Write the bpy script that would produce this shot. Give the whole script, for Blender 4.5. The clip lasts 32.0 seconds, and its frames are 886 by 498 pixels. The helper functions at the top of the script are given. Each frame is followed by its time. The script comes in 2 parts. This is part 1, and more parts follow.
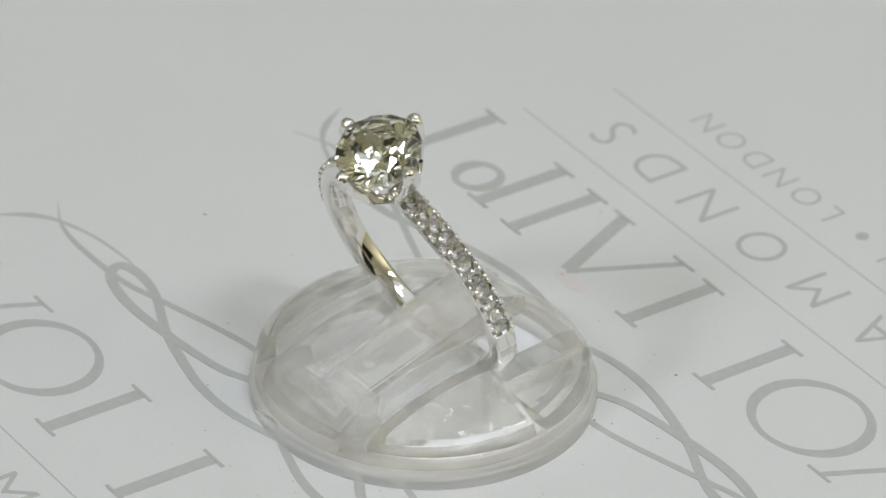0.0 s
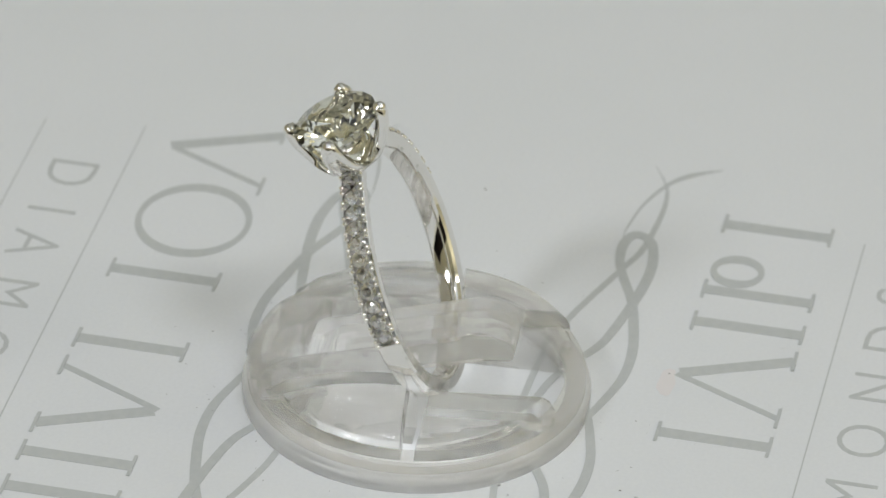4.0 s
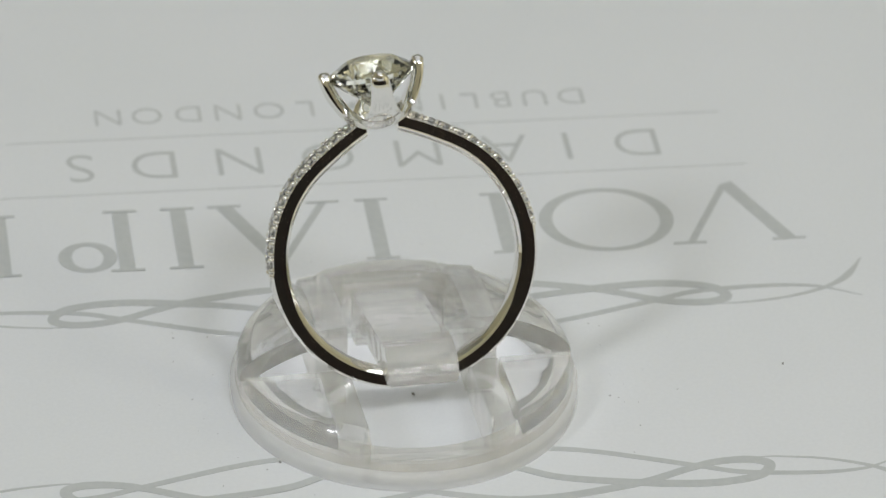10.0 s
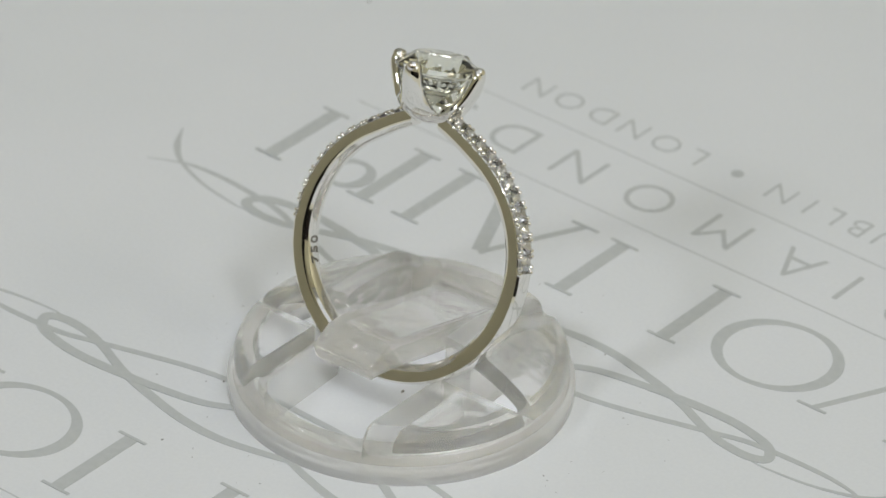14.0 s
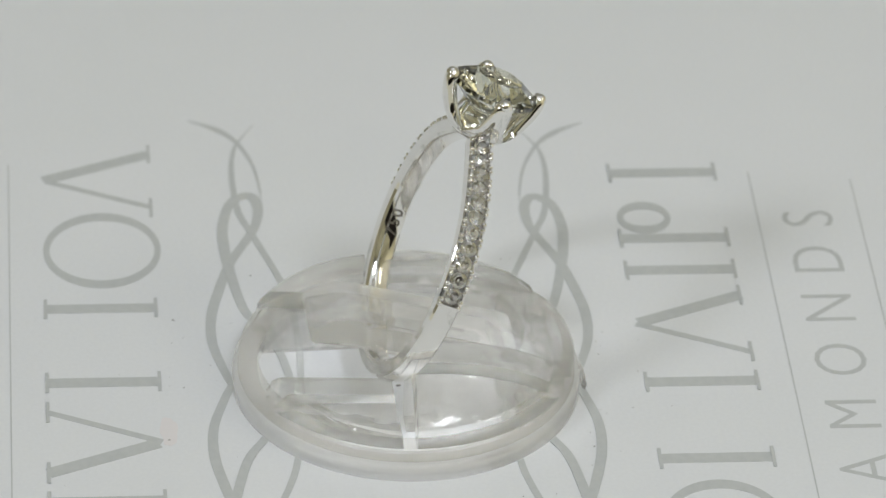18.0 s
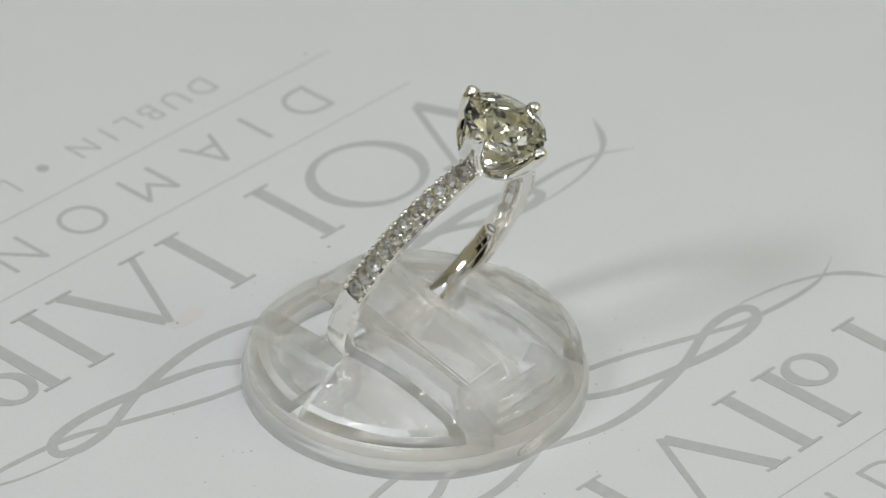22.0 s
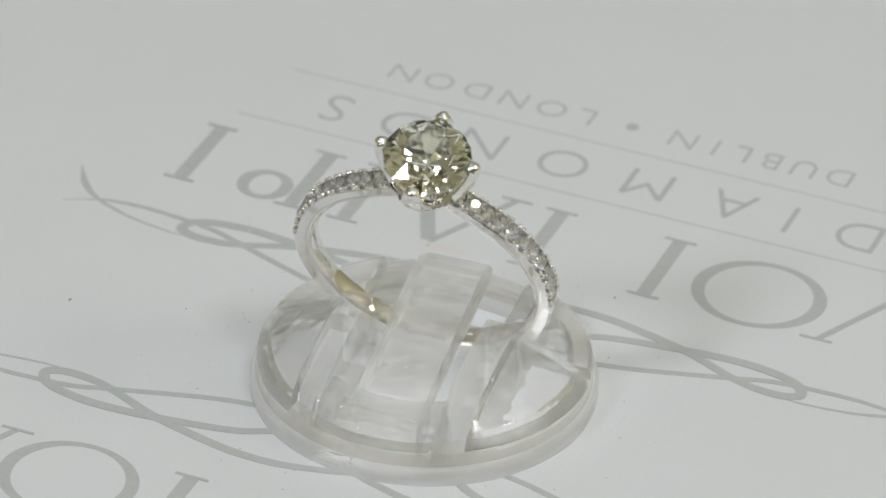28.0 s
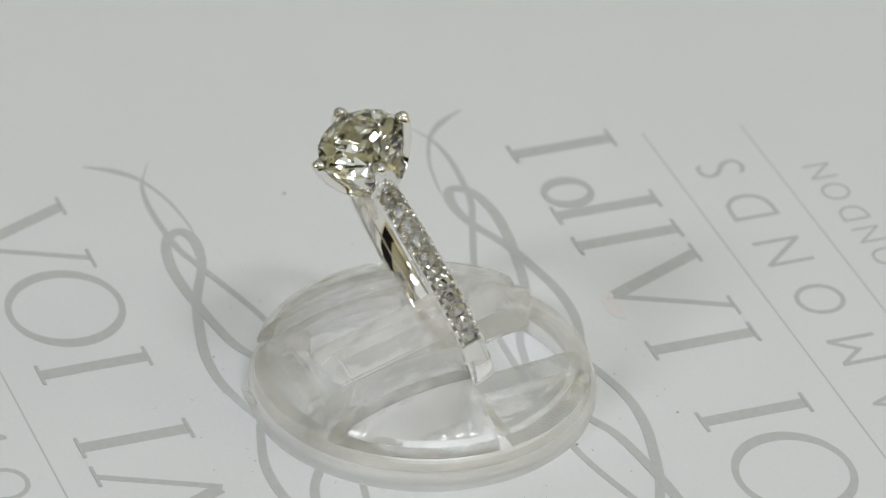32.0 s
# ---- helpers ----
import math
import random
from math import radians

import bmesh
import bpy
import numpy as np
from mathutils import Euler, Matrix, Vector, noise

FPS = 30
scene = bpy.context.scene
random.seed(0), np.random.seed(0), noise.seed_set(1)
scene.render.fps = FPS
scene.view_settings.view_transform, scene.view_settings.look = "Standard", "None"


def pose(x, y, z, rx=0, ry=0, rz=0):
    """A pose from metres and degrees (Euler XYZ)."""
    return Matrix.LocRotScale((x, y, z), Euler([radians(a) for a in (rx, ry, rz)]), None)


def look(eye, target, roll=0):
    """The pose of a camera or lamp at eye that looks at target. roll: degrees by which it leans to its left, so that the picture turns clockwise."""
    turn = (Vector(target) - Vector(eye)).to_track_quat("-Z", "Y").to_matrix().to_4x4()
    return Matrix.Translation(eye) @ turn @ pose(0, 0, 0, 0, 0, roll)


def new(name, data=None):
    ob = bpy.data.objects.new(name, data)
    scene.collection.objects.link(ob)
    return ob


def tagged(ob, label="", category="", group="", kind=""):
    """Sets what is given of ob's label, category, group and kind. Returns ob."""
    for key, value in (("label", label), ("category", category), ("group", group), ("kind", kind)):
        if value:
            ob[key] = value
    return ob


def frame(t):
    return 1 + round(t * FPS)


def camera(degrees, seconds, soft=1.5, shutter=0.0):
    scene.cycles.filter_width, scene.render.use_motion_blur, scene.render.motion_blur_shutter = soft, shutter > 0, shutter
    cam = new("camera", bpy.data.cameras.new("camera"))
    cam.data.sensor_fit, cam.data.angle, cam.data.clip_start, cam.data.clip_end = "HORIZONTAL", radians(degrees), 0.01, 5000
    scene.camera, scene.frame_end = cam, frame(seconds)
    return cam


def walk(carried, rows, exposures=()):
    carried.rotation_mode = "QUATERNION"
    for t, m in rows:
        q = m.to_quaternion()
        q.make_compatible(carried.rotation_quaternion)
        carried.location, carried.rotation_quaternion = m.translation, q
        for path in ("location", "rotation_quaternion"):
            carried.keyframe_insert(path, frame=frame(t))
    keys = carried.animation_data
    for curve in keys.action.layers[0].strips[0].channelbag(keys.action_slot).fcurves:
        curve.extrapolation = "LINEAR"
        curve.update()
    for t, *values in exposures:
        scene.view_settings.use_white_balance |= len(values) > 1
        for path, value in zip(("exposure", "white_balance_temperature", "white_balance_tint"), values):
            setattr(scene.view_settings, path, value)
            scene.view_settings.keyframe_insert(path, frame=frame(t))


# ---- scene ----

# ---- camera: a still camera looks down at a turning sheet of paper ----
U = 0.00084                      # one plan unit, in metres
SECONDS = 32.0
RATE = -11.6896                  # degrees a second, clockwise from above
EYE = Vector((0.0, -399.47, 273.68)) * U
WAY = Vector((0.004738, 0.838709, -0.544559))
cam = camera(9.091, SECONDS, soft=1.5)
cam.data.dof.use_dof, cam.data.dof.focus_distance, cam.data.dof.aperture_fstop = True, 0.398, 64
CAMERA_POSE = look(EYE, EYE + WAY, 1.893)
walk(cam, [(0.0, CAMERA_POSE), (SECONDS, CAMERA_POSE)], exposures=[(0.0, 0.0), (SECONDS, 0.0)])

# ---- light ----
world = bpy.data.worlds.new("room_air")
world.use_nodes = True
world.node_tree.nodes["Background"].inputs[0].default_value = (0.8, 0.85, 0.9, 1)
world.node_tree.nodes["Background"].inputs[1].default_value = 0.05
scene.world = world


def area_lamp(name, place, aim, size, watts, colour):
    data = bpy.data.lights.new(name, "AREA")
    data.shape, data.size, data.energy, data.color = "SQUARE", size, watts, colour
    ob = new(name, data)
    ob.matrix_world = look(place, aim)
    return ob


def direction(azimuth, elevation, distance):
    a, e = radians(azimuth), radians(elevation)
    return Vector((math.cos(a) * math.cos(e), math.sin(a) * math.cos(e), math.sin(e))) * distance


KEY = direction(-138, 39, 0.75)
SIDE = direction(-54, 57, 0.45)
area_lamp("desk_lamp_light", KEY, (0, 0, 0.01), 0.116, 1.33, (0.92, 0.955, 1.02))
area_lamp("desk_lamp_light", SIDE, (0, 0, 0.01), 0.075, 0.385, (0.92, 0.955, 1.02))
area_lamp("ceiling_lamp_light", (0.34, -0.05, 1.55), (0.34, -0.05, 0), 1.7, 4.55, (0.875, 0.935, 1.035))
# four small unseen lamps, added so that the stones and acrylic glint
for x, y in ((-0.75, 0.45), (0.65, 0.75), (0.95, -0.45), (-0.5, -0.7)):
    area_lamp("sparkle_light", (x, y, 1.62), (0, 0, 0.01), 0.08, 0.5, (0.95, 0.965, 1.0))

# an added, unseen lamp washes the cream wall, whose shine the ring's flank shows
area_lamp("added_wall_wash", (0.82, -0.28, 0.78), (1.2, -0.28, 0.08), 0.3, 3.1, (1.0, 0.95, 0.80))


# ---- materials ----
def material(name):
    m = bpy.data.materials.new(name)
    m.use_nodes = True
    t = m.node_tree
    return m, t, t.nodes["Principled BSDF"]


def noise_node(t, scale, detail=4.0, rough=0.55, space="Object"):
    co = t.nodes.new("ShaderNodeTexCoord")
    n = t.nodes.new("ShaderNodeTexNoise")
    n.inputs["Scale"].default_value, n.inputs["Detail"].default_value, n.inputs["Roughness"].default_value = scale, detail, rough
    t.links.new(co.outputs[space], n.inputs["Vector"])
    return n


def ramp(t, source, stops):
    r = t.nodes.new("ShaderNodeValToRGB")
    while len(r.color_ramp.elements) < len(stops):
        r.color_ramp.elements.new(0.5)
    for e, (at, c) in zip(r.color_ramp.elements, stops):
        e.position, e.color = at, (*c, 1)
    t.links.new(source, r.inputs[0])
    return r


def bump(t, b, source, strength, distance):
    n = t.nodes.new("ShaderNodeBump")
    n.inputs["Strength"].default_value, n.inputs["Distance"].default_value = strength, distance
    t.links.new(source, n.inputs["Height"])
    t.links.new(n.outputs[0], b.inputs["Normal"])


def paper_material():
    m, t, b = material("coated_paper")
    fine, wide = noise_node(t, 3200, 3), noise_node(t, 38, 3)
    mix = t.nodes.new("ShaderNodeMixRGB")
    mix.blend_type, mix.inputs[0].default_value = "MULTIPLY", 1.0
    a = ramp(t, fine.outputs[0], [(0.3, (0.775, 0.787, 0.797)), (0.7, (0.80, 0.812, 0.822))])
    c = ramp(t, wide.outputs[0], [(0.3, (0.97, 0.975, 0.97)), (0.7, (1, 1, 1))])
    t.links.new(a.outputs[0], mix.inputs[1])
    t.links.new(c.outputs[0], mix.inputs[2])
    t.links.new(mix.outputs[0], b.inputs["Base Color"])
    b.inputs["Roughness"].default_value = 0.55
    b.inputs["Specular IOR Level"].default_value = 0.25
    bump(t, b, fine.outputs[0], 0.12, 0.00003)
    return m


def ink_material():
    m, t, b = material("grey_green_ink")
    n = noise_node(t, 1500, 4)
    r = ramp(t, n.outputs[0], [(0.3, (0.525, 0.545, 0.535)), (0.7, (0.57, 0.585, 0.575))])
    t.links.new(r.outputs[0], b.inputs["Base Color"])
    b.inputs["Roughness"].default_value = 0.5
    return m


def gold_material(name, colour, roughness):
    m, t, b = material(name)
    n = noise_node(t, 900, 4)
    r = ramp(t, n.outputs[0], [(0.35, (roughness * 0.7,) * 3), (0.7, (roughness * 1.4,) * 3)])
    b.inputs["Base Color"].default_value = (*colour, 1)
    b.inputs["Metallic"].default_value = 1.0
    t.links.new(r.outputs[0], b.inputs["Roughness"])
    bump(t, b, noise_node(t, 700, 2).outputs[0], 0.05, 0.00004)
    return m


def clear_material(name, colour, ior, roughness, relief=0.0, relief_scale=400, milk=0.0, flash=0.0):
    m, t, b = material(name)
    b.inputs["Base Color"].default_value = (*colour, 1)
    b.inputs["IOR"].default_value = ior
    b.inputs["Metallic"].default_value = flash
    b.inputs["Roughness"].default_value = roughness
    b.inputs["Transmission Weight"].default_value = 1.0 - milk
    if relief:
        bump(t, b, noise_node(t, relief_scale, 3).outputs[0], 0.3, relief)
    return m


def wall_material(name, low, high, roughness=0.8):
    m, t, b = material(name)
    r = ramp(t, noise_node(t, 6, 5).outputs[0], [(0.3, low), (0.7, high)])
    t.links.new(r.outputs[0], b.inputs["Base Color"])
    b.inputs["Roughness"].default_value = roughness
    bump(t, b, noise_node(t, 160, 3).outputs[0], 0.2, 0.001)
    return m


def acrylic_material(name, tint, straight, milk, smooth, scuffed, relief):
    """Moulded acrylic: refracting, a little milky, with fine drawn streaks and scuffs, part of the light passing straight on as through a thin shell."""
    m = clear_material(name, tint, 1.49, smooth, 0, 420, milk)
    t = m.node_tree
    b, out = t.nodes["Principled BSDF"], t.nodes["Material Output"]
    r = ramp(t, noise_node(t, 330, 5).outputs[0], [(0.35, (smooth,) * 3), (0.75, (scuffed,) * 3)])
    t.links.new(r.outputs[0], b.inputs["Roughness"])
    co, stretch, streaks = t.nodes.new("ShaderNodeTexCoord"), t.nodes.new("ShaderNodeMapping"), t.nodes.new("ShaderNodeTexNoise")
    stretch.inputs["Scale"].default_value = (60, 420, 420)
    streaks.inputs["Scale"].default_value, streaks.inputs["Detail"].default_value = 1.0, 1.0
    t.links.new(co.outputs["Object"], stretch.inputs[0])
    t.links.new(stretch.outputs[0], streaks.inputs["Vector"])
    swell, first = noise_node(t, 260, 2), t.nodes.new("ShaderNodeBump")
    first.inputs["Strength"].default_value, first.inputs["Distance"].default_value = 0.8, relief * 1.6
    t.links.new(swell.outputs[0], first.inputs["Height"])
    second = t.nodes.new("ShaderNodeBump")
    second.inputs["Strength"].default_value, second.inputs["Distance"].default_value = 0.7, relief * 0.6
    t.links.new(streaks.outputs[0], second.inputs["Height"])
    t.links.new(first.outputs[0], second.inputs["Normal"])
    t.links.new(second.outputs[0], b.inputs["Normal"])
    clear = t.nodes.new("ShaderNodeBsdfTransparent")
    clear.inputs[0].default_value = (*tint, 1)
    mix = t.nodes.new("ShaderNodeMixShader")
    mix.inputs[0].default_value = 1 - straight
    t.links.new(clear.outputs[0], mix.inputs[1])
    t.links.new(b.outputs[0], mix.inputs[2])
    t.links.new(mix.outputs[0], out.inputs["Surface"])
    return m


PAPER = paper_material()
INK = ink_material()
GOLD = gold_material("polished_white_gold", (0.86, 0.845, 0.815), 0.06)
ACRYLIC = acrylic_material("clear_acrylic", (0.97, 0.967, 0.953), 0.18, 0.04, 0.004, 0.05, 0.00025)
RIM_ACRYLIC = acrylic_material("yellowed_acrylic", (0.99, 0.979, 0.945), 0.20, 0.50, 0.004, 0.05, 0.00012)
THIN_ACRYLIC = acrylic_material("thin_acrylic", (0.98, 0.973, 0.955), 0.66, 0.25, 0.004, 0.05, 0.00012)
FROSTED_ACRYLIC = acrylic_material("frosted_acrylic", (0.945, 0.936, 0.913), 0.30, 0.20, 0.012, 0.08, 0.0002)
WALL_ACRYLIC = acrylic_material("milky_acrylic", (0.965, 0.96, 0.945), 0.55, 0.10, 0.004, 0.06, 0.00022)
DIAMOND = clear_material("champagne_diamond", (0.994, 1.0, 0.91), 1.78, 0.0)
SMALL_DIAMOND = clear_material("white_diamond", (0.999, 0.999, 0.998), 1.9, 0.0, flash=0.12)
SEAT_GOLD = gold_material("cut_white_gold", (0.95, 0.945, 0.935), 0.5)
ENGRAVED = gold_material("engraved_gold", (0.30, 0.28, 0.25), 0.5)
SMUDGE = wall_material("pink_smudge", (0.785, 0.752, 0.745), (0.80, 0.775, 0.77), 0.55)
DUST = wall_material("grey_dust", (0.16, 0.15, 0.14), (0.30, 0.28, 0.26))
CREAM = wall_material("cream_plaster", (0.84, 0.79, 0.58), (0.87, 0.82, 0.62))
WHITE = wall_material("white_plaster", (0.76, 0.77, 0.76), (0.80, 0.81, 0.80))
BROWN = wall_material("added_dark_brown", (0.003, 0.0014, 0.0012), (0.018, 0.006, 0.004), 0.7)
TABLE = wall_material("cream_laminate", (0.70, 0.675, 0.54), (0.74, 0.715, 0.58), 0.5)


# ---- mesh helpers ----
def mesh_of(bm, mat, name, smooth=None, keep=False):
    if not keep:
        bmesh.ops.recalc_face_normals(bm, faces=bm.faces)
    data = bpy.data.meshes.new(name)
    bm.to_mesh(data)
    bm.free()
    data.materials.append(mat)
    if smooth is not None:
        data.shade_smooth()
        data.set_sharp_from_angle(angle=radians(smooth))
    return data


def part(name, bm, mat, parent, label="", smooth=None, keep=False):
    ob = new(name, mesh_of(bm, mat, name, smooth, keep))
    ob.parent = parent
    return tagged(ob, label)


def box(bm, lo, hi):
    made = bmesh.ops.create_cube(bm, size=1)["verts"]
    lo, hi = Vector(lo), Vector(hi)
    bmesh.ops.scale(bm, vec=hi - lo, verts=made)
    bmesh.ops.translate(bm, vec=(lo + hi) / 2, verts=made)
    return made


def room_piece(name, lo, hi, mat):
    bm = bmesh.new()
    box(bm, lo, hi)
    return tagged(new(name, mesh_of(bm, mat, name)), kind="structure")


# ---- the room that closes the place ----
PAPER_BOTTOM = -0.0004
room_piece("table_top", (-0.55, -0.55, PAPER_BOTTOM - 0.03), (0.55, 0.55, PAPER_BOTTOM), TABLE)
room_piece("floor", (-1.2, -1.3, -0.80), (1.2, 1.2, -0.75), WHITE)
room_piece("wall_north", (-1.2, 1.2, -0.80), (1.2, 1.3, 1.7), WHITE)
room_piece("wall_south", (-1.2, -1.4, -0.80), (1.2, -1.3, 1.7), CREAM)
# unseen dark panels, added for the ring's flanks to mirror
room_piece("added_dark_panel", (-1.15, -1.3, -0.75), (1.15, -1.25, 0.47), BROWN)
room_piece("added_dark_panel_east", (1.15, -1.3, -0.75), (1.2, -0.85, 0.47), BROWN)
room_piece("added_dark_panel_west", (-1.2, -1.3, -0.75), (-1.15, -0.85, 0.47), BROWN)
room_piece("wall_east", (1.2, -1.4, -0.80), (1.3, 1.3, 1.7), CREAM)
room_piece("wall_west", (-1.3, -1.4, -0.80), (-1.2, 1.3, 1.7), CREAM)
room_piece("ceiling", (-1.3, -1.4, 1.7), (1.3, 1.3, 1.8), WHITE)

# ---- the printed sheet ----
SHEET_MID = Vector((1.0, -0.14)) * U
SHEET_TURN = -54.8


def printed_sheet():
    bm = bmesh.new()
    half = 132 * U
    box(bm, (-half, -half, PAPER_BOTTOM), (half, half, 0))
    bmesh.ops.bevel(bm, geom=[e for e in bm.edges if abs(e.verts[0].co.z - e.verts[1].co.z) > 1e-5], offset=0.0005, segments=2, affect="EDGES")
    sheet = tagged(new("printed_sheet", mesh_of(bm, PAPER, "printed_sheet")), "white coated paper sheet with grey-green printing, lying flat", "paper")
    return sheet


INK_LOW, INK_HIGH = -0.02 * U, 0.03 * U


def slab(bm, outline):
    """A flat printed shape from its outline, in plan units."""
    low = [bm.verts.new((x * U, y * U, INK_LOW)) for x, y in outline]
    high = [bm.verts.new((x * U, y * U, INK_HIGH)) for x, y in outline]
    bm.faces.new(high)
    bm.faces.new(low[::-1])
    for i in range(len(outline)):
        j = (i + 1) % len(outline)
        bm.faces.new((low[i], low[j], high[j], high[i]))


def bar(bm, a, b, wide_a, wide_b=None):
    a, b = Vector(a), Vector(b)
    side = Vector((-(b - a).y, (b - a).x)).normalized()
    wide_b = wide_a if wide_b is None else wide_b
    slab(bm, [a - side * wide_a / 2, a + side * wide_a / 2, b + side * wide_b / 2, b - side * wide_b / 2])


def band_strip(bm, points, widths, closed=False):
    """A ribbon of ink along smooth points."""
    n = len(points)
    rows = []
    for i, p in enumerate(points):
        a = points[(i - 1) % n] if closed or i else p
        b = points[(i + 1) % n] if closed or i < n - 1 else p
        d = (Vector(b) - Vector(a)).normalized()
        side = Vector((-d.y, d.x)) * widths[i] / 2
        p = Vector(p)
        rise = 0 if closed else 0.0003 * U * i
        rows.append([bm.verts.new((q.x * U, q.y * U, z)) for q, z in ((p - side, INK_LOW), (p + side, INK_LOW), (p + side, INK_HIGH + rise), (p - side, INK_HIGH + rise))])
    for i in range(n if closed else n - 1):
        a, b = rows[i], rows[(i + 1) % n]
        for k in range(4):
            bm.faces.new((a[k], b[k], b[(k + 1) % 4], a[(k + 1) % 4]))
    if not closed:
        bm.faces.new(rows[0])
        bm.faces.new(rows[-1][::-1])


def smooth_line(points, steps=8):
    """Catmull-Rom through the control points."""
    out = []
    p = [Vector(q) for q in points]
    p = [2 * p[0] - p[1]] + p + [2 * p[-1] - p[-2]]
    for i in range(1, len(p) - 2):
        for k in range(steps):
            t = k / steps
            out.append(0.5 * (2 * p[i] + (p[i + 1] - p[i - 1]) * t + (2 * p[i - 1] - 5 * p[i] + 4 * p[i + 1] - p[i + 2]) * t * t
                              + (3 * p[i] - p[i - 1] - 3 * p[i + 1] + p[i + 2]) * t ** 3))
    out.append(p[-2])
    return out


TOP, BASE = -21.3, -30.9


def plain_marks():
    """The large mark as plain shapes: wedges, a ring and bars, one mesh each."""
    made = []

    def add(draw):
        bm = bmesh.new()
        draw(bm)
        made.append(bm)

    def ring(bm, cx, cy, rx, ry, thick, thin):
        pts, wid = [], []
        for i in range(64):
            a = 2 * math.pi * i / 64
            pts.append((cx + (rx - thick / 2) * math.cos(a), cy + (ry - thin / 2) * math.sin(a)))
            wid.append(thin + (thick - thin) * math.cos(a) ** 2)
        band_strip(bm, pts, wid, True)

    add(lambda bm: bar(bm, (-37.6, TOP), (-33.4, BASE), 1.35))
    add(lambda bm: bar(bm, (-28.7, TOP), (-33.2, BASE + 0.3), 0.65))
    add(lambda bm: ring(bm, -21.7, -25.8, 6.1, 5.2, 1.25, 0.55))
    add(lambda bm: bar(bm, (-12.4, TOP), (-12.4, BASE), 1.35))
    add(lambda bm: bar(bm, (-1.0, TOP), (-1.0, BASE), 1.35))
    add(lambda bm: bar(bm, (8.0, TOP), (3.4, BASE), 0.65))
    add(lambda bm: bar(bm, (8.2, TOP - 0.3), (12.3, BASE), 1.35))
    add(lambda bm: bar(bm, (16.5, TOP), (16.5, BASE), 1.35))
    add(lambda bm: bar(bm, (21.7, TOP), (21.7, BASE), 1.35))
    add(lambda bm: ring(bm, 25.1, -23.7, 2.6, 2.4, 1.2, 0.55))
    add(lambda bm: bar(bm, (32.6, TOP), (32.6, BASE), 1.35))
    for x, y in ((-37.6, TOP), (-28.6, TOP), (-12.4, TOP), (-12.4, BASE), (-1.0, TOP), (-1.0, BASE), (3.4, BASE), (12.3, BASE), (16.5, TOP), (16.5, BASE),
                 (21.7, TOP), (21.7, BASE), (32.6, TOP), (32.6, BASE)):
        add(lambda bm: bar(bm, (x - 1.5, y), (x + 1.5, y), 0.3))
    return made


HALF_FLOURISH = (
    ([(41.8, -19.2), (40.2, -16.6), (38.0, -14.7), (34.2, -13.2), (30.2, -12.5), (28.4, -12.4)], (0.1, 0.7, 0.42, 0.28, 0.18, 0.05)),
    ([(40.8, -13.2), (38.8, -14.2), (36.8, -14.9), (33.0, -15.1), (27.0, -14.5), (23.6, -13.4), (19.1, -11.8), (15.2, -10.5), (11.8, -9.7), (6, -9.0), (0, -8.8)],
     (0.04, 0.16, 0.34, 0.5, 0.6, 0.6, 0.6, 0.6, 0.6, 0.6, 0.6)),
    ([(0, -14.7), (2.4, -15.5), (6.4, -16.5), (10.5, -16.6), (14.8, -15.9), (18.6, -15.0), (22.4, -13.5), (24.8, -12.8), (27.5, -12.7), (29.1, -13.4), (28.7, -14.6), (27.1, -15.4),
      (23.8, -15.8), (19.9, -15.5), (15.1, -14.7), (11.0, -13.7), (8.1, -12.2), (4.5, -10.6), (0, -9.6)],
     (0.7, 0.75, 0.85, 0.9, 0.9, 0.85, 0.8, 0.85, 0.95, 1.0, 0.95, 0.9, 0.95, 0.95, 0.85, 0.8, 0.75, 0.7, 0.7)),
)


def flourish_strokes():
    made = []
    for side in (1, -1):
        for points, widths in HALF_FLOURISH:
            line = smooth_line([(x, y) if side > 0 else (-1.03 * x, y + 0.05 * x) for x, y in points])
            w = np.interp(np.linspace(0, len(widths) - 1, len(line)), range(len(widths)), widths)
            bm = bmesh.new()
            band_strip(bm, line, list(w))
            made.append(bm)
    return made


def letter_mesh(character, height, thin):
    data = bpy.data.curves.new("letter", "FONT")
    data.body, data.size, data.align_x = character, 1.0, "CENTER"
    data.offset, data.extrude, data.resolution_u = thin, 0.002, 4
    ob = new("letter", data)
    mesh = bpy.data.meshes.new_from_object(ob.evaluated_get(bpy.context.evaluated_depsgraph_get()))
    bpy.data.objects.remove(ob)
    bpy.data.curves.remove(data)
    xs, ys = [v.co.x for v in mesh.vertices], [v.co.y for v in mesh.vertices]
    mid = ((min(xs) + max(xs)) / 2, (min(ys) + max(ys)) / 2)
    k = height / 0.73
    for v in mesh.vertices:
        v.co = ((v.co.x - mid[0]) * k * U, (v.co.y - mid[1]) * k * U, INK_HIGH if v.co.z > 0 else INK_LOW)
    mesh.materials.append(INK)
    return mesh


PRINT = 1.0136                   # the print's size against its drawing
WORDS = (
    ("DIAMONDS", (-26.5, -20.1, -14.4, -6.3, 2.0, 10.1, 17.9, 24.6), -38.5, 4.9),
    ("DUBLIN", (-21.7, -18.3, -15.1, -12.2, -9.7, -6.5), -47.1, 2.9),
    ("LONDON", (3.1, 6.5, 10.3, 14.0, 17.8, 21.4), -47.0, 2.9),
)


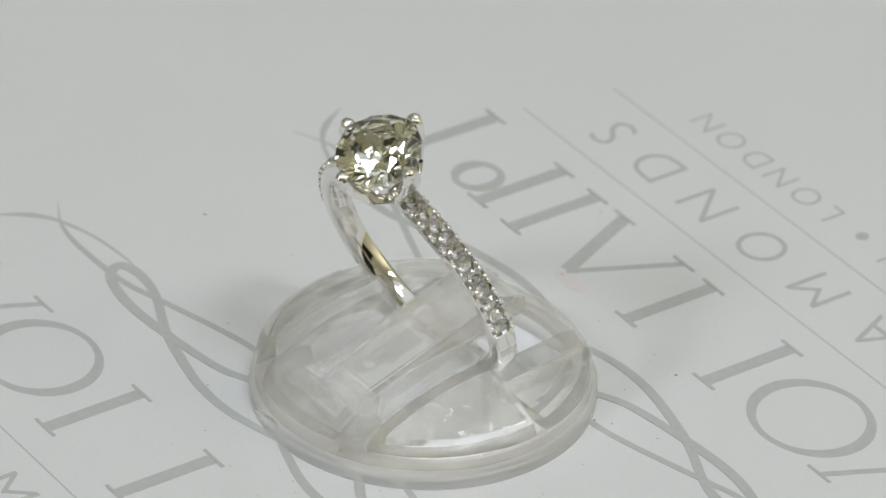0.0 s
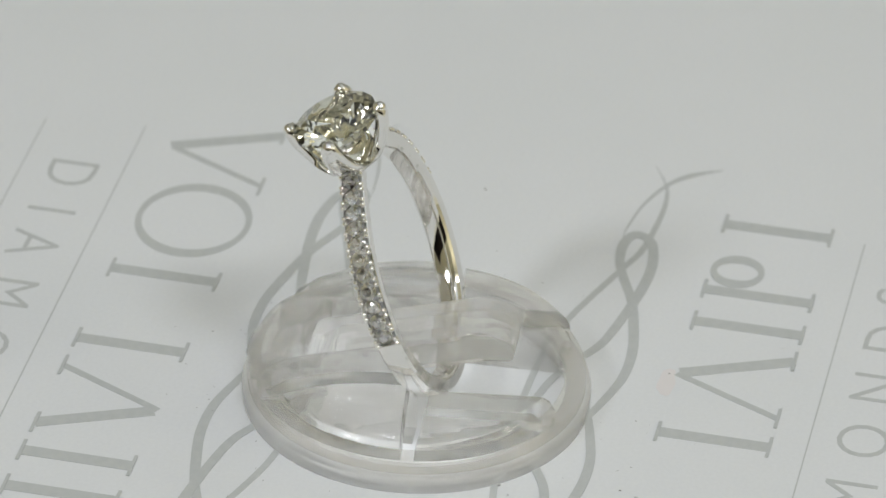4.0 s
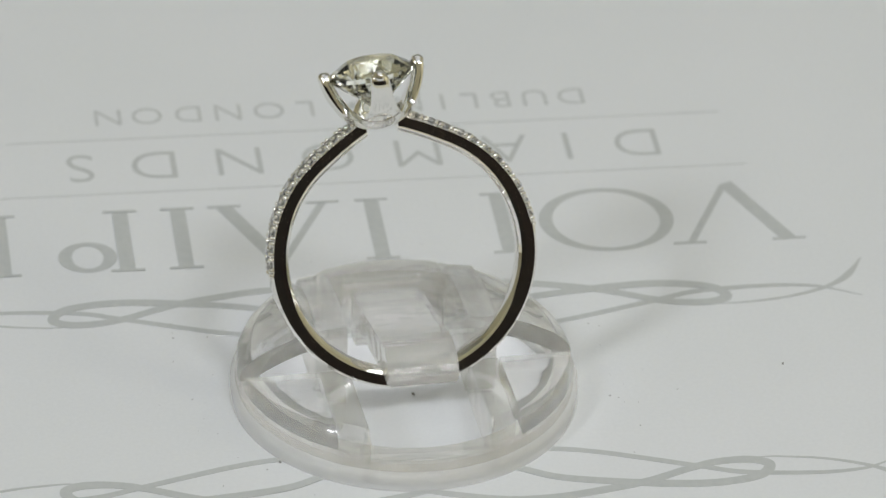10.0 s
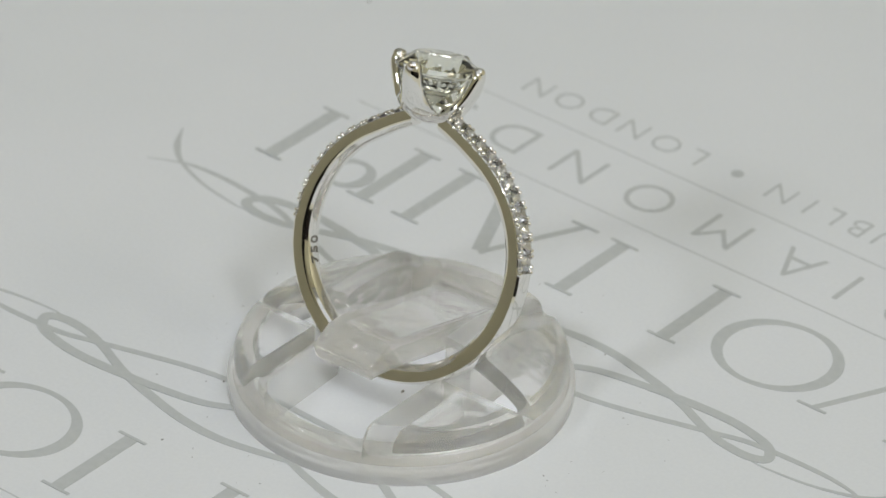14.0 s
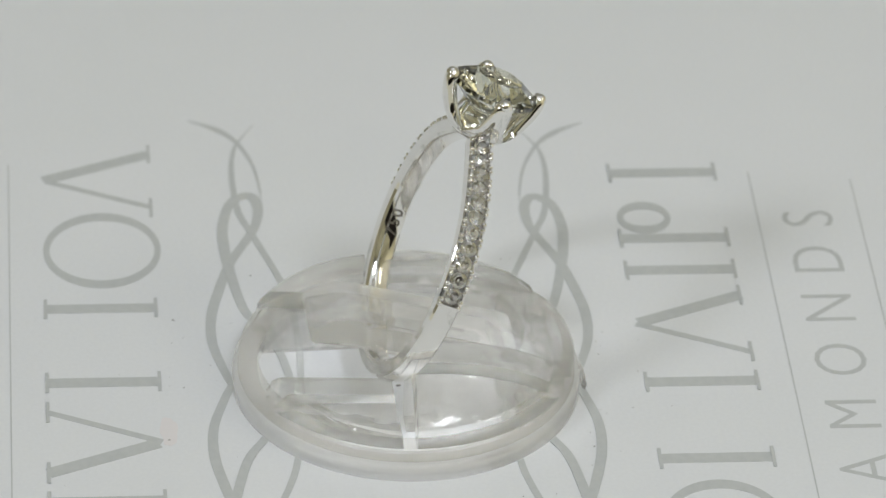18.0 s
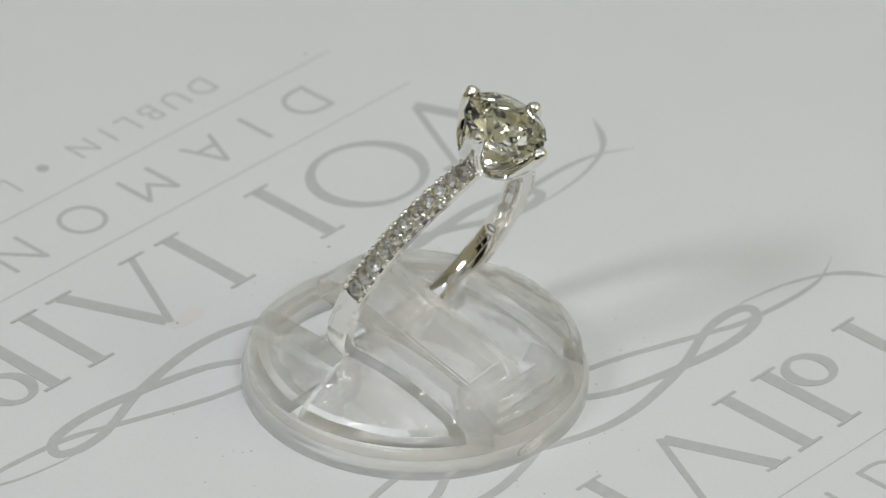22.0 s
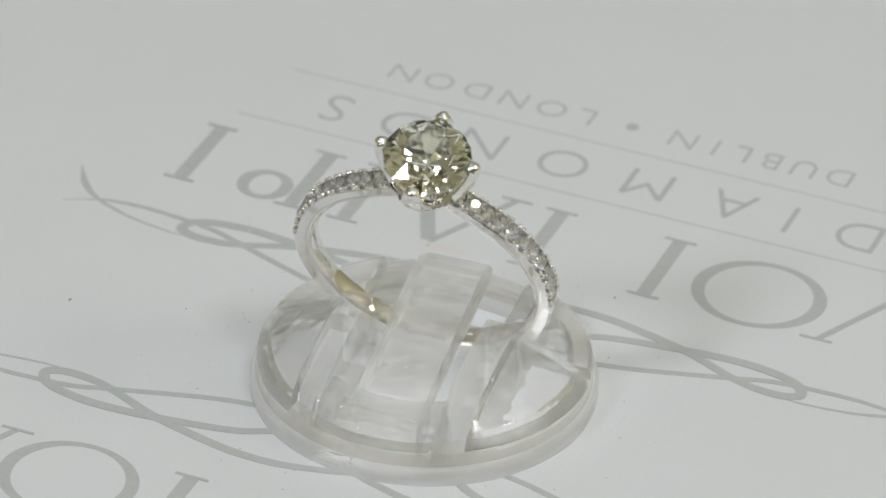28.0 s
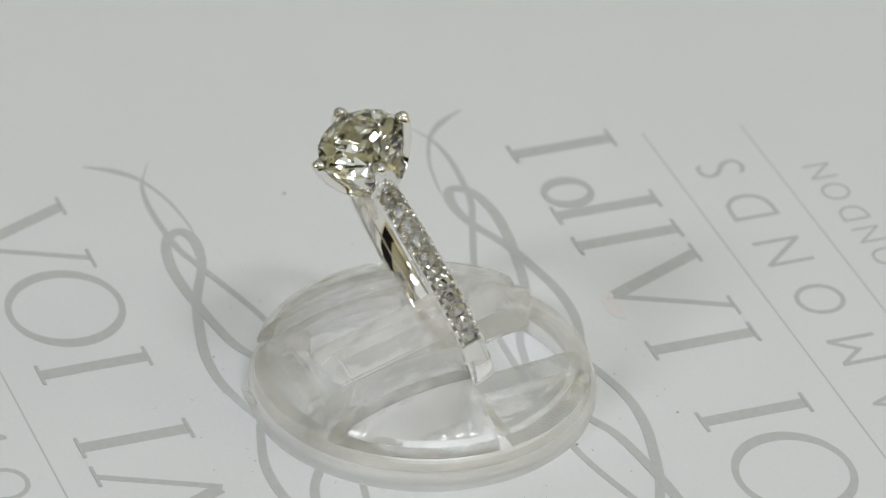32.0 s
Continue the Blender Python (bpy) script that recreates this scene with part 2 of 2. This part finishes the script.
def print_logo(sheet, turn):
    around = Matrix.Rotation(radians(turn), 4, "Z") @ Matrix.Diagonal((PRINT, PRINT, 1, 1))
    m = around @ Matrix.Translation((0.3 * U, 0.4 * U, 0))

    def lay(ob, place=m):
        ob.matrix_local = place @ ob.matrix_local

    for i, bm in enumerate(plain_marks()):
        bmesh.ops.translate(bm, vec=(0, 0, i * 0.004 * U), verts=bm.verts)
        lay(part("printed_shape", bm, INK, sheet))
    for i, bm in enumerate(flourish_strokes()):
        bmesh.ops.translate(bm, vec=(0, 0, i * 0.006 * U), verts=bm.verts)
        lay(part("printed_flourish", bm, INK, sheet), around)
    for y, a, b in ((-34.0, -36.0, 32.5), (-43.2, -35.0, 31.0)):
        bm = bmesh.new()
        bar(bm, (a, y), (b, y), 0.12)
        lay(part("printed_rule", bm, INK, sheet))
    bm = bmesh.new()
    slab(bm, [(-1.45 + 0.62 * math.cos(a), -47.2 + 0.62 * math.sin(a)) for a in (2 * math.pi * i / 24 for i in range(24))])
    lay(part("printed_dot", bm, INK, sheet))
    for word, places, y, height in WORDS:
        for character, x in zip(word, places):
            ob = new("printed_letter", letter_mesh(character, height, -0.012))
            ob.parent = sheet
            ob.matrix_local = m @ Matrix.Translation((x * U, y * U, 0))


SPECKS = ((10.2, 19.7, 0.28), (-0.3, 19.1, 0.16), (-8.2, 20.6, 0.24), (-14.7, 29.6, 0.14), (12.0, 9.6, 0.34), (-4.6, -19.6, 0.18), (-10.3, -15.7, 0.2),
          (44.2, -48.7, 0.4), (-17.6, 2.3, 0.2), (-33.5, -1.2, 0.35), (33.0, 44.5, 0.3), (13.2, 10.6, 0.2), (-19.5, 7.0, 0.16), (-0.6, 0.5, 0.5))


def speck_mesh(bm, x, y, size, seed):
    """A crumb of dust: an uneven flattened lump."""
    made = bmesh.ops.create_icosphere(bm, subdivisions=2, radius=1.0)["verts"]
    turn = Matrix.Rotation(seed * 1.7, 3, "Z")
    for v in made:
        p = v.co * (1 + 0.5 * noise.noise(v.co * 1.9 + Vector((seed, 0, 0))))
        p = turn @ Vector((p.x * 1.2, p.y * 0.75, p.z * 0.35))
        v.co = Vector((x + p.x * size, y + p.y * size, 0.02 + (p.z + 0.3) * size)) * U


def add_dust(sheet):
    for i, (x, y, size) in enumerate(SPECKS):
        bm = bmesh.new()
        speck_mesh(bm, x, y, size * 0.36, i + 1.0)
        part("dust_speck", bm, DUST, sheet)
    bm, smear = bmesh.new(), []
    for i in range(28):
        a = 2 * math.pi * i / 28
        k = 1 + 0.35 * noise.noise(Vector((math.cos(a) * 1.6, math.sin(a) * 1.6, 3.3)))
        smear.append((-7.0 + 2.3 * k * math.cos(a), 20.6 + 0.75 * k * math.sin(a)))
    slab(bm, smear)
    part("smudge", bm, SMUDGE, sheet, "faint pink smudge")
    bm = bmesh.new()
    for i in range(70):
        a, r = random.uniform(0, 2 * math.pi), 15.9 + abs(random.gauss(0, 5.0))
        speck_mesh(bm, r * math.cos(a), r * math.sin(a), random.uniform(0.02, 0.065), i * 0.37)
    tagged(part("fine_dust", bm, DUST, sheet), kind="stuff")


sheet = printed_sheet()
print_logo(sheet, 0)
print_logo(sheet, 180)
add_dust(sheet)

# ---- the acrylic ring stand ----
FOOT = 0.6                       # the stand's heights count from just over its foot
STAND_MID = Vector((0.929, -0.390, FOOT)) * U
STAND_TURN = 38.45               # its length lies along the way that the tongue rises


def lathe(bm, profile, segments=96):
    """A solid of revolution from a closed profile of (r, z) in plan units."""
    rings = []
    for i in range(segments):
        a = 2 * math.pi * i / segments
        rings.append([bm.verts.new((r * U * math.cos(a), r * U * math.sin(a), z * U)) for r, z in profile])
    n = len(profile)
    for i in range(segments):
        p, q = rings[i], rings[(i + 1) % segments]
        for k in range(n):
            bm.faces.new((p[k], q[k], q[(k + 1) % n], p[(k + 1) % n]))


def cut(bm, place, normal):
    """Keeps the side to which the normal points, and closes the cut."""
    got = bmesh.ops.bisect_plane(bm, geom=bm.verts[:] + bm.edges[:] + bm.faces[:], plane_co=Vector(place) * U, plane_no=normal, clear_inner=True, dist=1e-7)
    edges = [g for g in got["geom_cut"] if isinstance(g, bmesh.types.BMEdge)]
    bmesh.ops.holes_fill(bm, edges=edges, sides=0)


def dome_height(r):
    """Height of the dome's top over its radius: nearly level inside, with a tall rounded edge."""
    return float(np.interp(r, (0, 4, 7, 9.5, 11.5, 13.0, 13.8, 14.3, 14.55, 14.6), (7.8, 7.55, 6.95, 6.2, 5.4, 4.6, 4.0, 3.45, 2.9, 2.4)))


def shell_profile(wall):
    radii = (14.6, 14.55, 14.3, 13.8, 13.0, 12.2, 11.0, 9.5, 8.0, 6.0, 4.0, 2.0)
    outer = [(r, dome_height(r)) for r in radii]
    inner = [(12.9, 2.4), (12.75, 2.9)] + [(r - 1.5, dome_height(r - 1.1) - wall) for r in radii[3:]]
    return outer + inner[::-1]


def plate_profile():
    """The half before the ring is a thick plate, cut flat on top later."""
    radii = (14.6, 14.55, 14.3, 13.8, 13.0, 12.2, 11.0, 9.5, 8.0, 6.0, 4.0, 2.0)
    return [(r, dome_height(r)) for r in radii] + [(2.0, 1.7), (11.6, 1.7), (12.5, 2.0), (12.9, 2.4)]


def extrude(bm, outline, low, high, axis):
    """A prism from a closed outline of two coordinates in plan units, along the third axis."""
    def place(p, q):
        return (p[0] * U, q * U, p[1] * U) if axis == "y" else (p[0] * U, p[1] * U, q * U)
    ends = [[bm.verts.new(place(p, q)) for p in outline] for q in (low, high)]
    n = len(outline)
    made = [bm.faces.new(ends[0]), bm.faces.new(ends[1][::-1])]
    made += [bm.faces.new((ends[0][i], ends[0][(i + 1) % n], ends[1][(i + 1) % n], ends[1][i])) for i in range(n)]
    return made


SLOT = 5.2                       # half the slot's width
WALL = 2.7                       # the thickness of the slot's side walls


def low_top(x):
    """Height of the flat-topped half in front of the ring."""
    return 3.35 + 0.07 * x


def slot_wall(q, s):
    """The upright wall along one quarter of the slot: full height behind the ring, low and rounded at the end before it."""
    bm = bmesh.new()
    lo, hi = (2.0, 12.75) if s > 0 else (-13.0, 0.9)
    rows = []
    for i in range(23):
        x = lo + (hi - lo) * i / 22
        top = dome_height(math.hypot(x, SLOT + 0.6))
        if s > 0:
            end = max(0.0, (x - 11.2) / 1.55)
            top = min(top, low_top(x)) - 0.9 * end ** 2.5
        out = min(SLOT + WALL, math.sqrt(max(0.0, 12.88 ** 2 - x * x)))
        out = max(out, SLOT + 0.5)
        if s > 0:
            out -= 0.5 * max(0.0, (x - 11.2) / 1.55) ** 2
        edge = top - 0.05 - (0.12 if s < 0 else 0.0)
        rows.append([bm.verts.new((x * U, y * q * U, z * U)) for y, z in
                     ((SLOT + 0.12, 0.03 - FOOT), (out - 0.1, 0.03 - FOOT), (out, 0.3), (out, edge - 0.25), (out - 0.12, edge - 0.06), (SLOT + 0.3, top), (SLOT + 0.06, top - 0.1), (SLOT, top - 0.4), (SLOT, 0.3))])
    n = len(rows[0])
    for p, r in zip(rows, rows[1:]):
        for k in range(n):
            bm.faces.new((p[k], r[k], r[(k + 1) % n], p[(k + 1) % n]))
    bm.faces.new(rows[0])
    bm.faces.new(rows[-1][::-1])
    return bm


def ring_stand():
    stand = tagged(new("ring_stand"), "clear acrylic ring display stand with raised tongue on paper", "display stand")
    bm = bmesh.new()
    lathe(bm, [(15.1, 0.0 - FOOT), (15.14, 0.1 - FOOT), (15.14, 0.55), (15.08, 0.8), (14.9, 0.98), (14.72, 1.04), (12.95, 1.04), (12.85, 0.25), (13.1, 0.0 - FOOT)], 160)
    part("flange", bm, RIM_ACRYLIC, stand, "slightly yellowed acrylic foot flange", smooth=40)
    bm = bmesh.new()
    lathe(bm, [(14.66, 1.06), (14.6, 1.2), (14.6, 2.25), (14.56, 2.36), (12.92, 2.38), (12.92, 1.06)], 160)
    part("base_wall", bm, THIN_ACRYLIC, stand, smooth=40)
    for q in (1, -1):
        for s in (1, -1):
            bm = bmesh.new()
            lathe(bm, shell_profile(1.6) if s < 0 else plate_profile(), 96)
            cut(bm, (0, (SLOT + WALL + 0.04) * q, 0), (0, q, 0))
            if s > 0:
                cut(bm, (2.0, 0, 2.0), (1, 0, -0.05))
                cut(bm, (0, 0, low_top(0)), (0.07, 0, -1))
            else:
                cut(bm, (0.9, 0, 2.0), (-1, 0, -0.1))
            cheek = part("cheek", bm, ACRYLIC, stand, smooth=28)
            part("slot_wall", slot_wall(q, s), WALL_ACRYLIC, cheek, smooth=35)
    # the hollow end block that holds the tongue's root
    bm = bmesh.new()
    lathe(bm, [(14.6, 2.42), (14.55, 2.95), (14.3, 3.45), (13.8, 4.0), (12.9, 4.5), (11.6, 4.8), (10.6, 4.85), (10.1, 4.7), (9.85, 4.3), (9.75, 0.03 - FOOT), (12.8, 0.03 - FOOT), (12.85, 2.42)], 160)
    for place, normal in (((0, SLOT - 0.05, 0), (0, -1, 0)), ((0, -SLOT + 0.05, 0), (0, 1, 0)), ((-4, 0, 0), (-1, 0, 0))):
        cut(bm, place, normal)
    bmesh.ops.recalc_face_normals(bm, faces=bm.faces)
    bmesh.ops.bevel(bm, geom=[e for e in bm.edges if len(e.link_faces) == 2 and e.calc_face_angle(0) > 1.2], offset=0.12 * U, segments=2, affect="EDGES")
    cavity = extrude(bm, [(-12.3, 0.35), (-12.2, 3.2), (-11.9, 3.5), (-10.9, 3.7), (-10.6, 3.5), (-10.5, 0.35)], -3.6, 3.6, "y")
    bmesh.ops.recalc_face_normals(bm, faces=cavity)
    bmesh.ops.reverse_faces(bm, faces=cavity)
    part("end_block", bm, WALL_ACRYLIC, stand, smooth=35, keep=True)
    bm = bmesh.new()
    bmesh.ops.create_icosphere(bm, subdivisions=4, radius=1.0)
    for v in bm.verts:
        v.co *= 1 + 0.45 * noise.noise(v.co * 2.3 + Vector((4, 1, 7))) + 0.2 * noise.noise(v.co * 6.1)
        v.co = Vector((v.co.x * 0.25 - 15.05, v.co.y * 1.7 + 2.6, v.co.z * 0.5 + 0.8)) * U
    part("mould_mark", bm, ACRYLIC, stand, "rough moulding scar on the rim")
    bm = bmesh.new()
    profile = [(-9.3, 0.03 - FOOT), (-9.4, 3.6), (-8.9, 4.1), (5.0, 8.1), (5.8, 8.3), (6.6, 8.15), (8.5, 7.5), (8.9, 7.0), (8.6, 5.7), (6.0, 5.7), (-6.6, 2.3), (-7.2, 0.03 - FOOT)]
    extrude(bm, profile, -3.05, 3.05, "y")
    bmesh.ops.bevel(bm, geom=bm.edges[:], offset=0.2 * U, segments=3, affect="EDGES")
    part("tongue", bm, FROSTED_ACRYLIC, stand, smooth=40)
    for piece in stand.children_recursive:
        piece.visible_shadow = piece.name.startswith(("base_wall", "slot_wall"))
    return stand


stand = ring_stand()

# ---- the engagement ring ----
RING_MID = Vector((0.129, -1.30, 13.436)) * U
RING_AXES = pose(0, 0, 0, 0, 0, -51.482) @ pose(0, 0, 0, 22.334)
RING_POSE = Matrix.Translation(RING_MID) @ RING_AXES @ Matrix.Rotation(radians(6.86), 4, "Y")
INNER, OUTER, HALF_WIDE = 10.02, 11.65, 1.08


def shoulder_lift(away):
    """How far the shoulders rise off the round towards the head, over the angle from the head."""
    return 1.3 * max(0.0, 1 - math.degrees(away) / 34) ** 2


def band_mesh():
    """The shank: a hoop with flat flanks, rounded outside, slightly domed inside."""
    bm = bmesh.new()
    segments = 180
    start, end = radians(7.0), radians(353.0)
    rows = []
    for i in range(segments + 1):
        a = start + (end - start) * i / segments
        away = min(a, 2 * math.pi - a)
        pave = away < radians(87)
        w = HALF_WIDE * (1.0 if not pave else 1.0 - 0.12 * max(0, 1 - away / radians(30)))
        top = OUTER - (0.3 if pave else 0.0)
        low = INNER - 0.02
        edge = 0.06 if pave else 0.26
        floor = top - (0.4 if pave else 0.0)
        crown = [(w * 0.9, top), (w * 0.66, floor)] if pave else [(w * 0.82, top - 0.07), (w * 0.5, top)]
        mid = low + 0.42 * (top - edge - low)
        half = [(w * 0.55, low - 0.06), (w * 0.74, low + 0.02), (w * 0.93, low + 0.24), (w * 0.995, mid - 0.06), (w * 0.99, mid + 0.06), (w * 0.975, top - edge)] + crown
        section = half + [(-y, r) for y, r in reversed(half)] + [(0, low - 0.09)]
        lift = shoulder_lift(away)
        rows.append([bm.verts.new(((r + lift) * math.sin(a) * U, y * U, (r + lift) * math.cos(a) * U)) for y, r in section])
    n = len(rows[0])
    for p, q in zip(rows, rows[1:]):
        for k in range(n):
            bm.faces.new((p[k], q[k], q[(k + 1) % n], p[(k + 1) % n]))
    bm.faces.new(rows[0])
    bm.faces.new(rows[-1][::-1])
    return bm


def brilliant(radius, table=0.56, crown=0.32, pavilion=0.86, girdle=0.05):
    """A round brilliant: table, star, kite and girdle facets above, mains and halves below; z = 0 at the girdle."""
    bm = bmesh.new()
    R = radius

    def rim(n, r, z, turn):
        return [bm.verts.new((r * math.cos(2 * math.pi * (i + turn) / n), r * math.sin(2 * math.pi * (i + turn) / n), z)) for i in range(n)]

    t = rim(8, table * R, crown * R, 0)
    k = rim(8, 0.80 * R, crown * R * 0.47, 0.5)
    g1 = rim(16, R, girdle * R, 0)
    g0 = rim(16, R, -girdle * R, 0)
    m = rim(8, 0.26 * R, -pavilion * R * 0.74 - girdle * R, 0.5)
    c = bm.verts.new((0, 0, -pavilion * R - girdle * R))
    bm.faces.new(t)
    for i in range(8):
        j = (i + 1) % 8
        bm.faces.new((t[i], k[i], t[j]))
        bm.faces.new((t[i], k[(i - 1) % 8], g1[2 * i], k[i]))
        bm.faces.new((k[i], g1[2 * i], g1[2 * i + 1]))
        bm.faces.new((k[i], g1[2 * i + 1], g1[(2 * i + 2) % 16]))
        bm.faces.new((m[i], g0[2 * i + 1], g0[2 * i]))
        bm.faces.new((m[i], g0[(2 * i + 2) % 16], g0[2 * i + 1]))
        bm.faces.new((m[i], g0[2 * i], m[(i - 1) % 8], c))
    for i in range(16):
        j = (i + 1) % 16
        bm.faces.new((g1[i], g0[i], g0[j], g1[j]))
    return bm


GIRDLE_Z = 15.95


def prong_mesh():
    """One petal of the tulip setting: wide at the cup's foot, narrow and rounded over the stone."""
    bm = bmesh.new()
    profile = ((11.15, 0.9, 45.5, 0.6), (11.3, 1.6, 45.5, 0.8), (11.6, 2.2, 45.5, 0.95), (12.05, 2.75, 45.5, 1.0), (12.4, 3.06, 40, 1.05), (12.75, 3.34, 29, 1.15), (13.25, 3.66, 21, 1.25), (13.8, 3.95, 16.5, 1.25),
               (14.5, 4.27, 13.5, 1.2), (15.3, 4.5, 11.5, 1.12), (15.8, 4.58, 10.4, 1.1), (16.1, 4.56, 9.4, 1.05), (16.35, 4.46, 8.0, 0.9), (16.52, 4.3, 6.0, 0.65), (16.6, 4.1, 2.5, 0.25))
    stations = [(0, out - thick / 2, z, half, thick) for z, out, half, thick in profile]
    rows = []
    for _, r, z, half, thick in stations:
        row = []
        for i in range(7):
            f = (i - 3) / 3
            a = radians(half * f)
            bulge = thick * (0.5 + 0.5 * math.sqrt(max(0, 1 - f * f * 0.9)))
            row.append((r, z, a, bulge))
        outer = [bm.verts.new(((r + b / 2) * math.cos(a) * U, (r + b / 2) * math.sin(a) * U, z * U)) for r, z, a, b in row]
        inner = [bm.verts.new((max(0.05, r - b / 2) * math.cos(a) * U, max(0.05, r - b / 2) * math.sin(a) * U, (z + 0.12) * U)) for r, z, a, b in reversed(row)]
        rows.append(outer + inner)
    n = len(rows[0])
    for p, q in zip(rows, rows[1:]):
        for k in range(n):
            bm.faces.new((p[k], q[k], q[(k + 1) % n], p[(k + 1) % n]))
    bm.faces.new(rows[0])
    bm.faces.new(rows[-1][::-1])
    knob = bmesh.ops.create_uvsphere(bm, u_segments=16, v_segments=10, radius=0.56 * U)["verts"]
    bmesh.ops.translate(bm, vec=(4.1 * U, 0, 16.2 * U), verts=knob)
    return bm


def on_shoulder(degrees, side, y, r):
    """A place on the band's outside, upright on it, with the shoulder's slope."""
    away = radians(degrees)
    slope = (shoulder_lift(away - 0.02) - shoulder_lift(away + 0.02)) / 0.04 / r
    return Matrix.Rotation(away * side, 4, "Y") @ Matrix.Translation((0, y * U, (r + shoulder_lift(away)) * U)) @ Matrix.Rotation(math.atan(slope) * side, 4, "Y")


def engagement_ring():
    ring = tagged(new("engagement_ring"), "polished white gold solitaire ring, pave shoulders, leaning in acrylic stand", "ring")
    band = part("band", band_mesh(), GOLD, ring, smooth=24)
    for i, character in enumerate("057"):
        data = letter_mesh(character, 1.05, 0.012)
        for v in data.vertices:
            v.co.z = v.co.z * 0.4
        data.materials.clear()
        data.materials.append(ENGRAVED)
        ob = new("hallmark_digit", data)
        ob.parent = band
        a = radians(98 + 5.0 * i)
        ob.matrix_local = Matrix.Rotation(a, 4, "Y") @ Matrix.Translation((0, 0, (INNER - 0.125) * U)) @ pose(0, 0, 0, 180, 0, 180)
    prong = mesh_of(prong_mesh(), GOLD, "prong", 85)
    for i in range(4):
        ob = new("prong", prong)
        ob.parent = ring
        ob.matrix_local = Matrix.Rotation(radians(90 * i), 4, "Z")
    bm = brilliant(3.74 * U)
    bmesh.ops.translate(bm, vec=(0, 0, GIRDLE_Z * U), verts=bm.verts)
    bmesh.ops.rotate(bm, cent=(0, 0, 0), matrix=Matrix.Rotation(radians(11), 3, "Z"), verts=bm.verts)
    part("centre_stone", bm, DIAMOND, ring, "round brilliant diamond with a faint yellow tint")
    for side in (1, -1):
        bm, rows = bmesh.new(), []
        for i in range(41):
            d = 10.5 + 76.0 * i / 40
            rows.append([bm.verts.new(on_shoulder(d, side, y, OUTER + z) @ Vector((0, 0, 0))) for y, z in ((-0.7, -0.7), (0.7, -0.7), (0.7, -0.62), (-0.7, -0.62))])
        for p, q in zip(rows, rows[1:]):
            for k in range(4):
                bm.faces.new((p[k], q[k], q[(k + 1) % 4], p[(k + 1) % 4]))
        bm.faces.new(rows[0])
        bm.faces.new(rows[-1][::-1])
        part("pave_seat", bm, SEAT_GOLD, ring, smooth=40)
    small = mesh_of(brilliant(0.74 * U, 0.55, 0.36, 0.78), SMALL_DIAMOND, "pave_stone")
    bm = bmesh.new()
    bmesh.ops.create_uvsphere(bm, u_segments=10, v_segments=8, radius=0.25 * U)
    bead = mesh_of(bm, GOLD, "bead", 80)
    step, first = 6.9, 14.0
    for side in (1, -1):
        for i in range(11):
            ob = new("pave_stone", small)
            ob.parent = ring
            ob.matrix_local = on_shoulder(first + step * i, side, 0, OUTER - 0.10) @ pose(0, 0, 0, 7 * math.sin(i * 2.1 + side), 7 * math.cos(i * 3.7), math.degrees(i * 1.3))
        for i in range(12):
            for along in (-1.15, 1.15):
                for y in (0.86, -0.86):
                    ob = new("bead", bead)
                    ob.parent = ring
                    ob.matrix_local = on_shoulder(first + step * (i - 0.5) + along, side, y, OUTER - 0.12)
    return ring


ring = engagement_ring()


# ---- what turns ----
def motions():
    times = [0.5 * i for i in range(65)]
    turns = [(t, Matrix.Rotation(radians(RATE * t), 4, "Z")) for t in times]
    walk(sheet, [(t, m @ Matrix.Translation((*SHEET_MID, 0)) @ Matrix.Rotation(radians(SHEET_TURN), 4, "Z")) for t, m in turns])
    walk(stand, [(t, m @ Matrix.Translation(STAND_MID) @ Matrix.Rotation(radians(STAND_TURN), 4, "Z")) for t, m in turns])
    walk(ring, [(t, m @ RING_POSE) for t, m in turns])


motions()
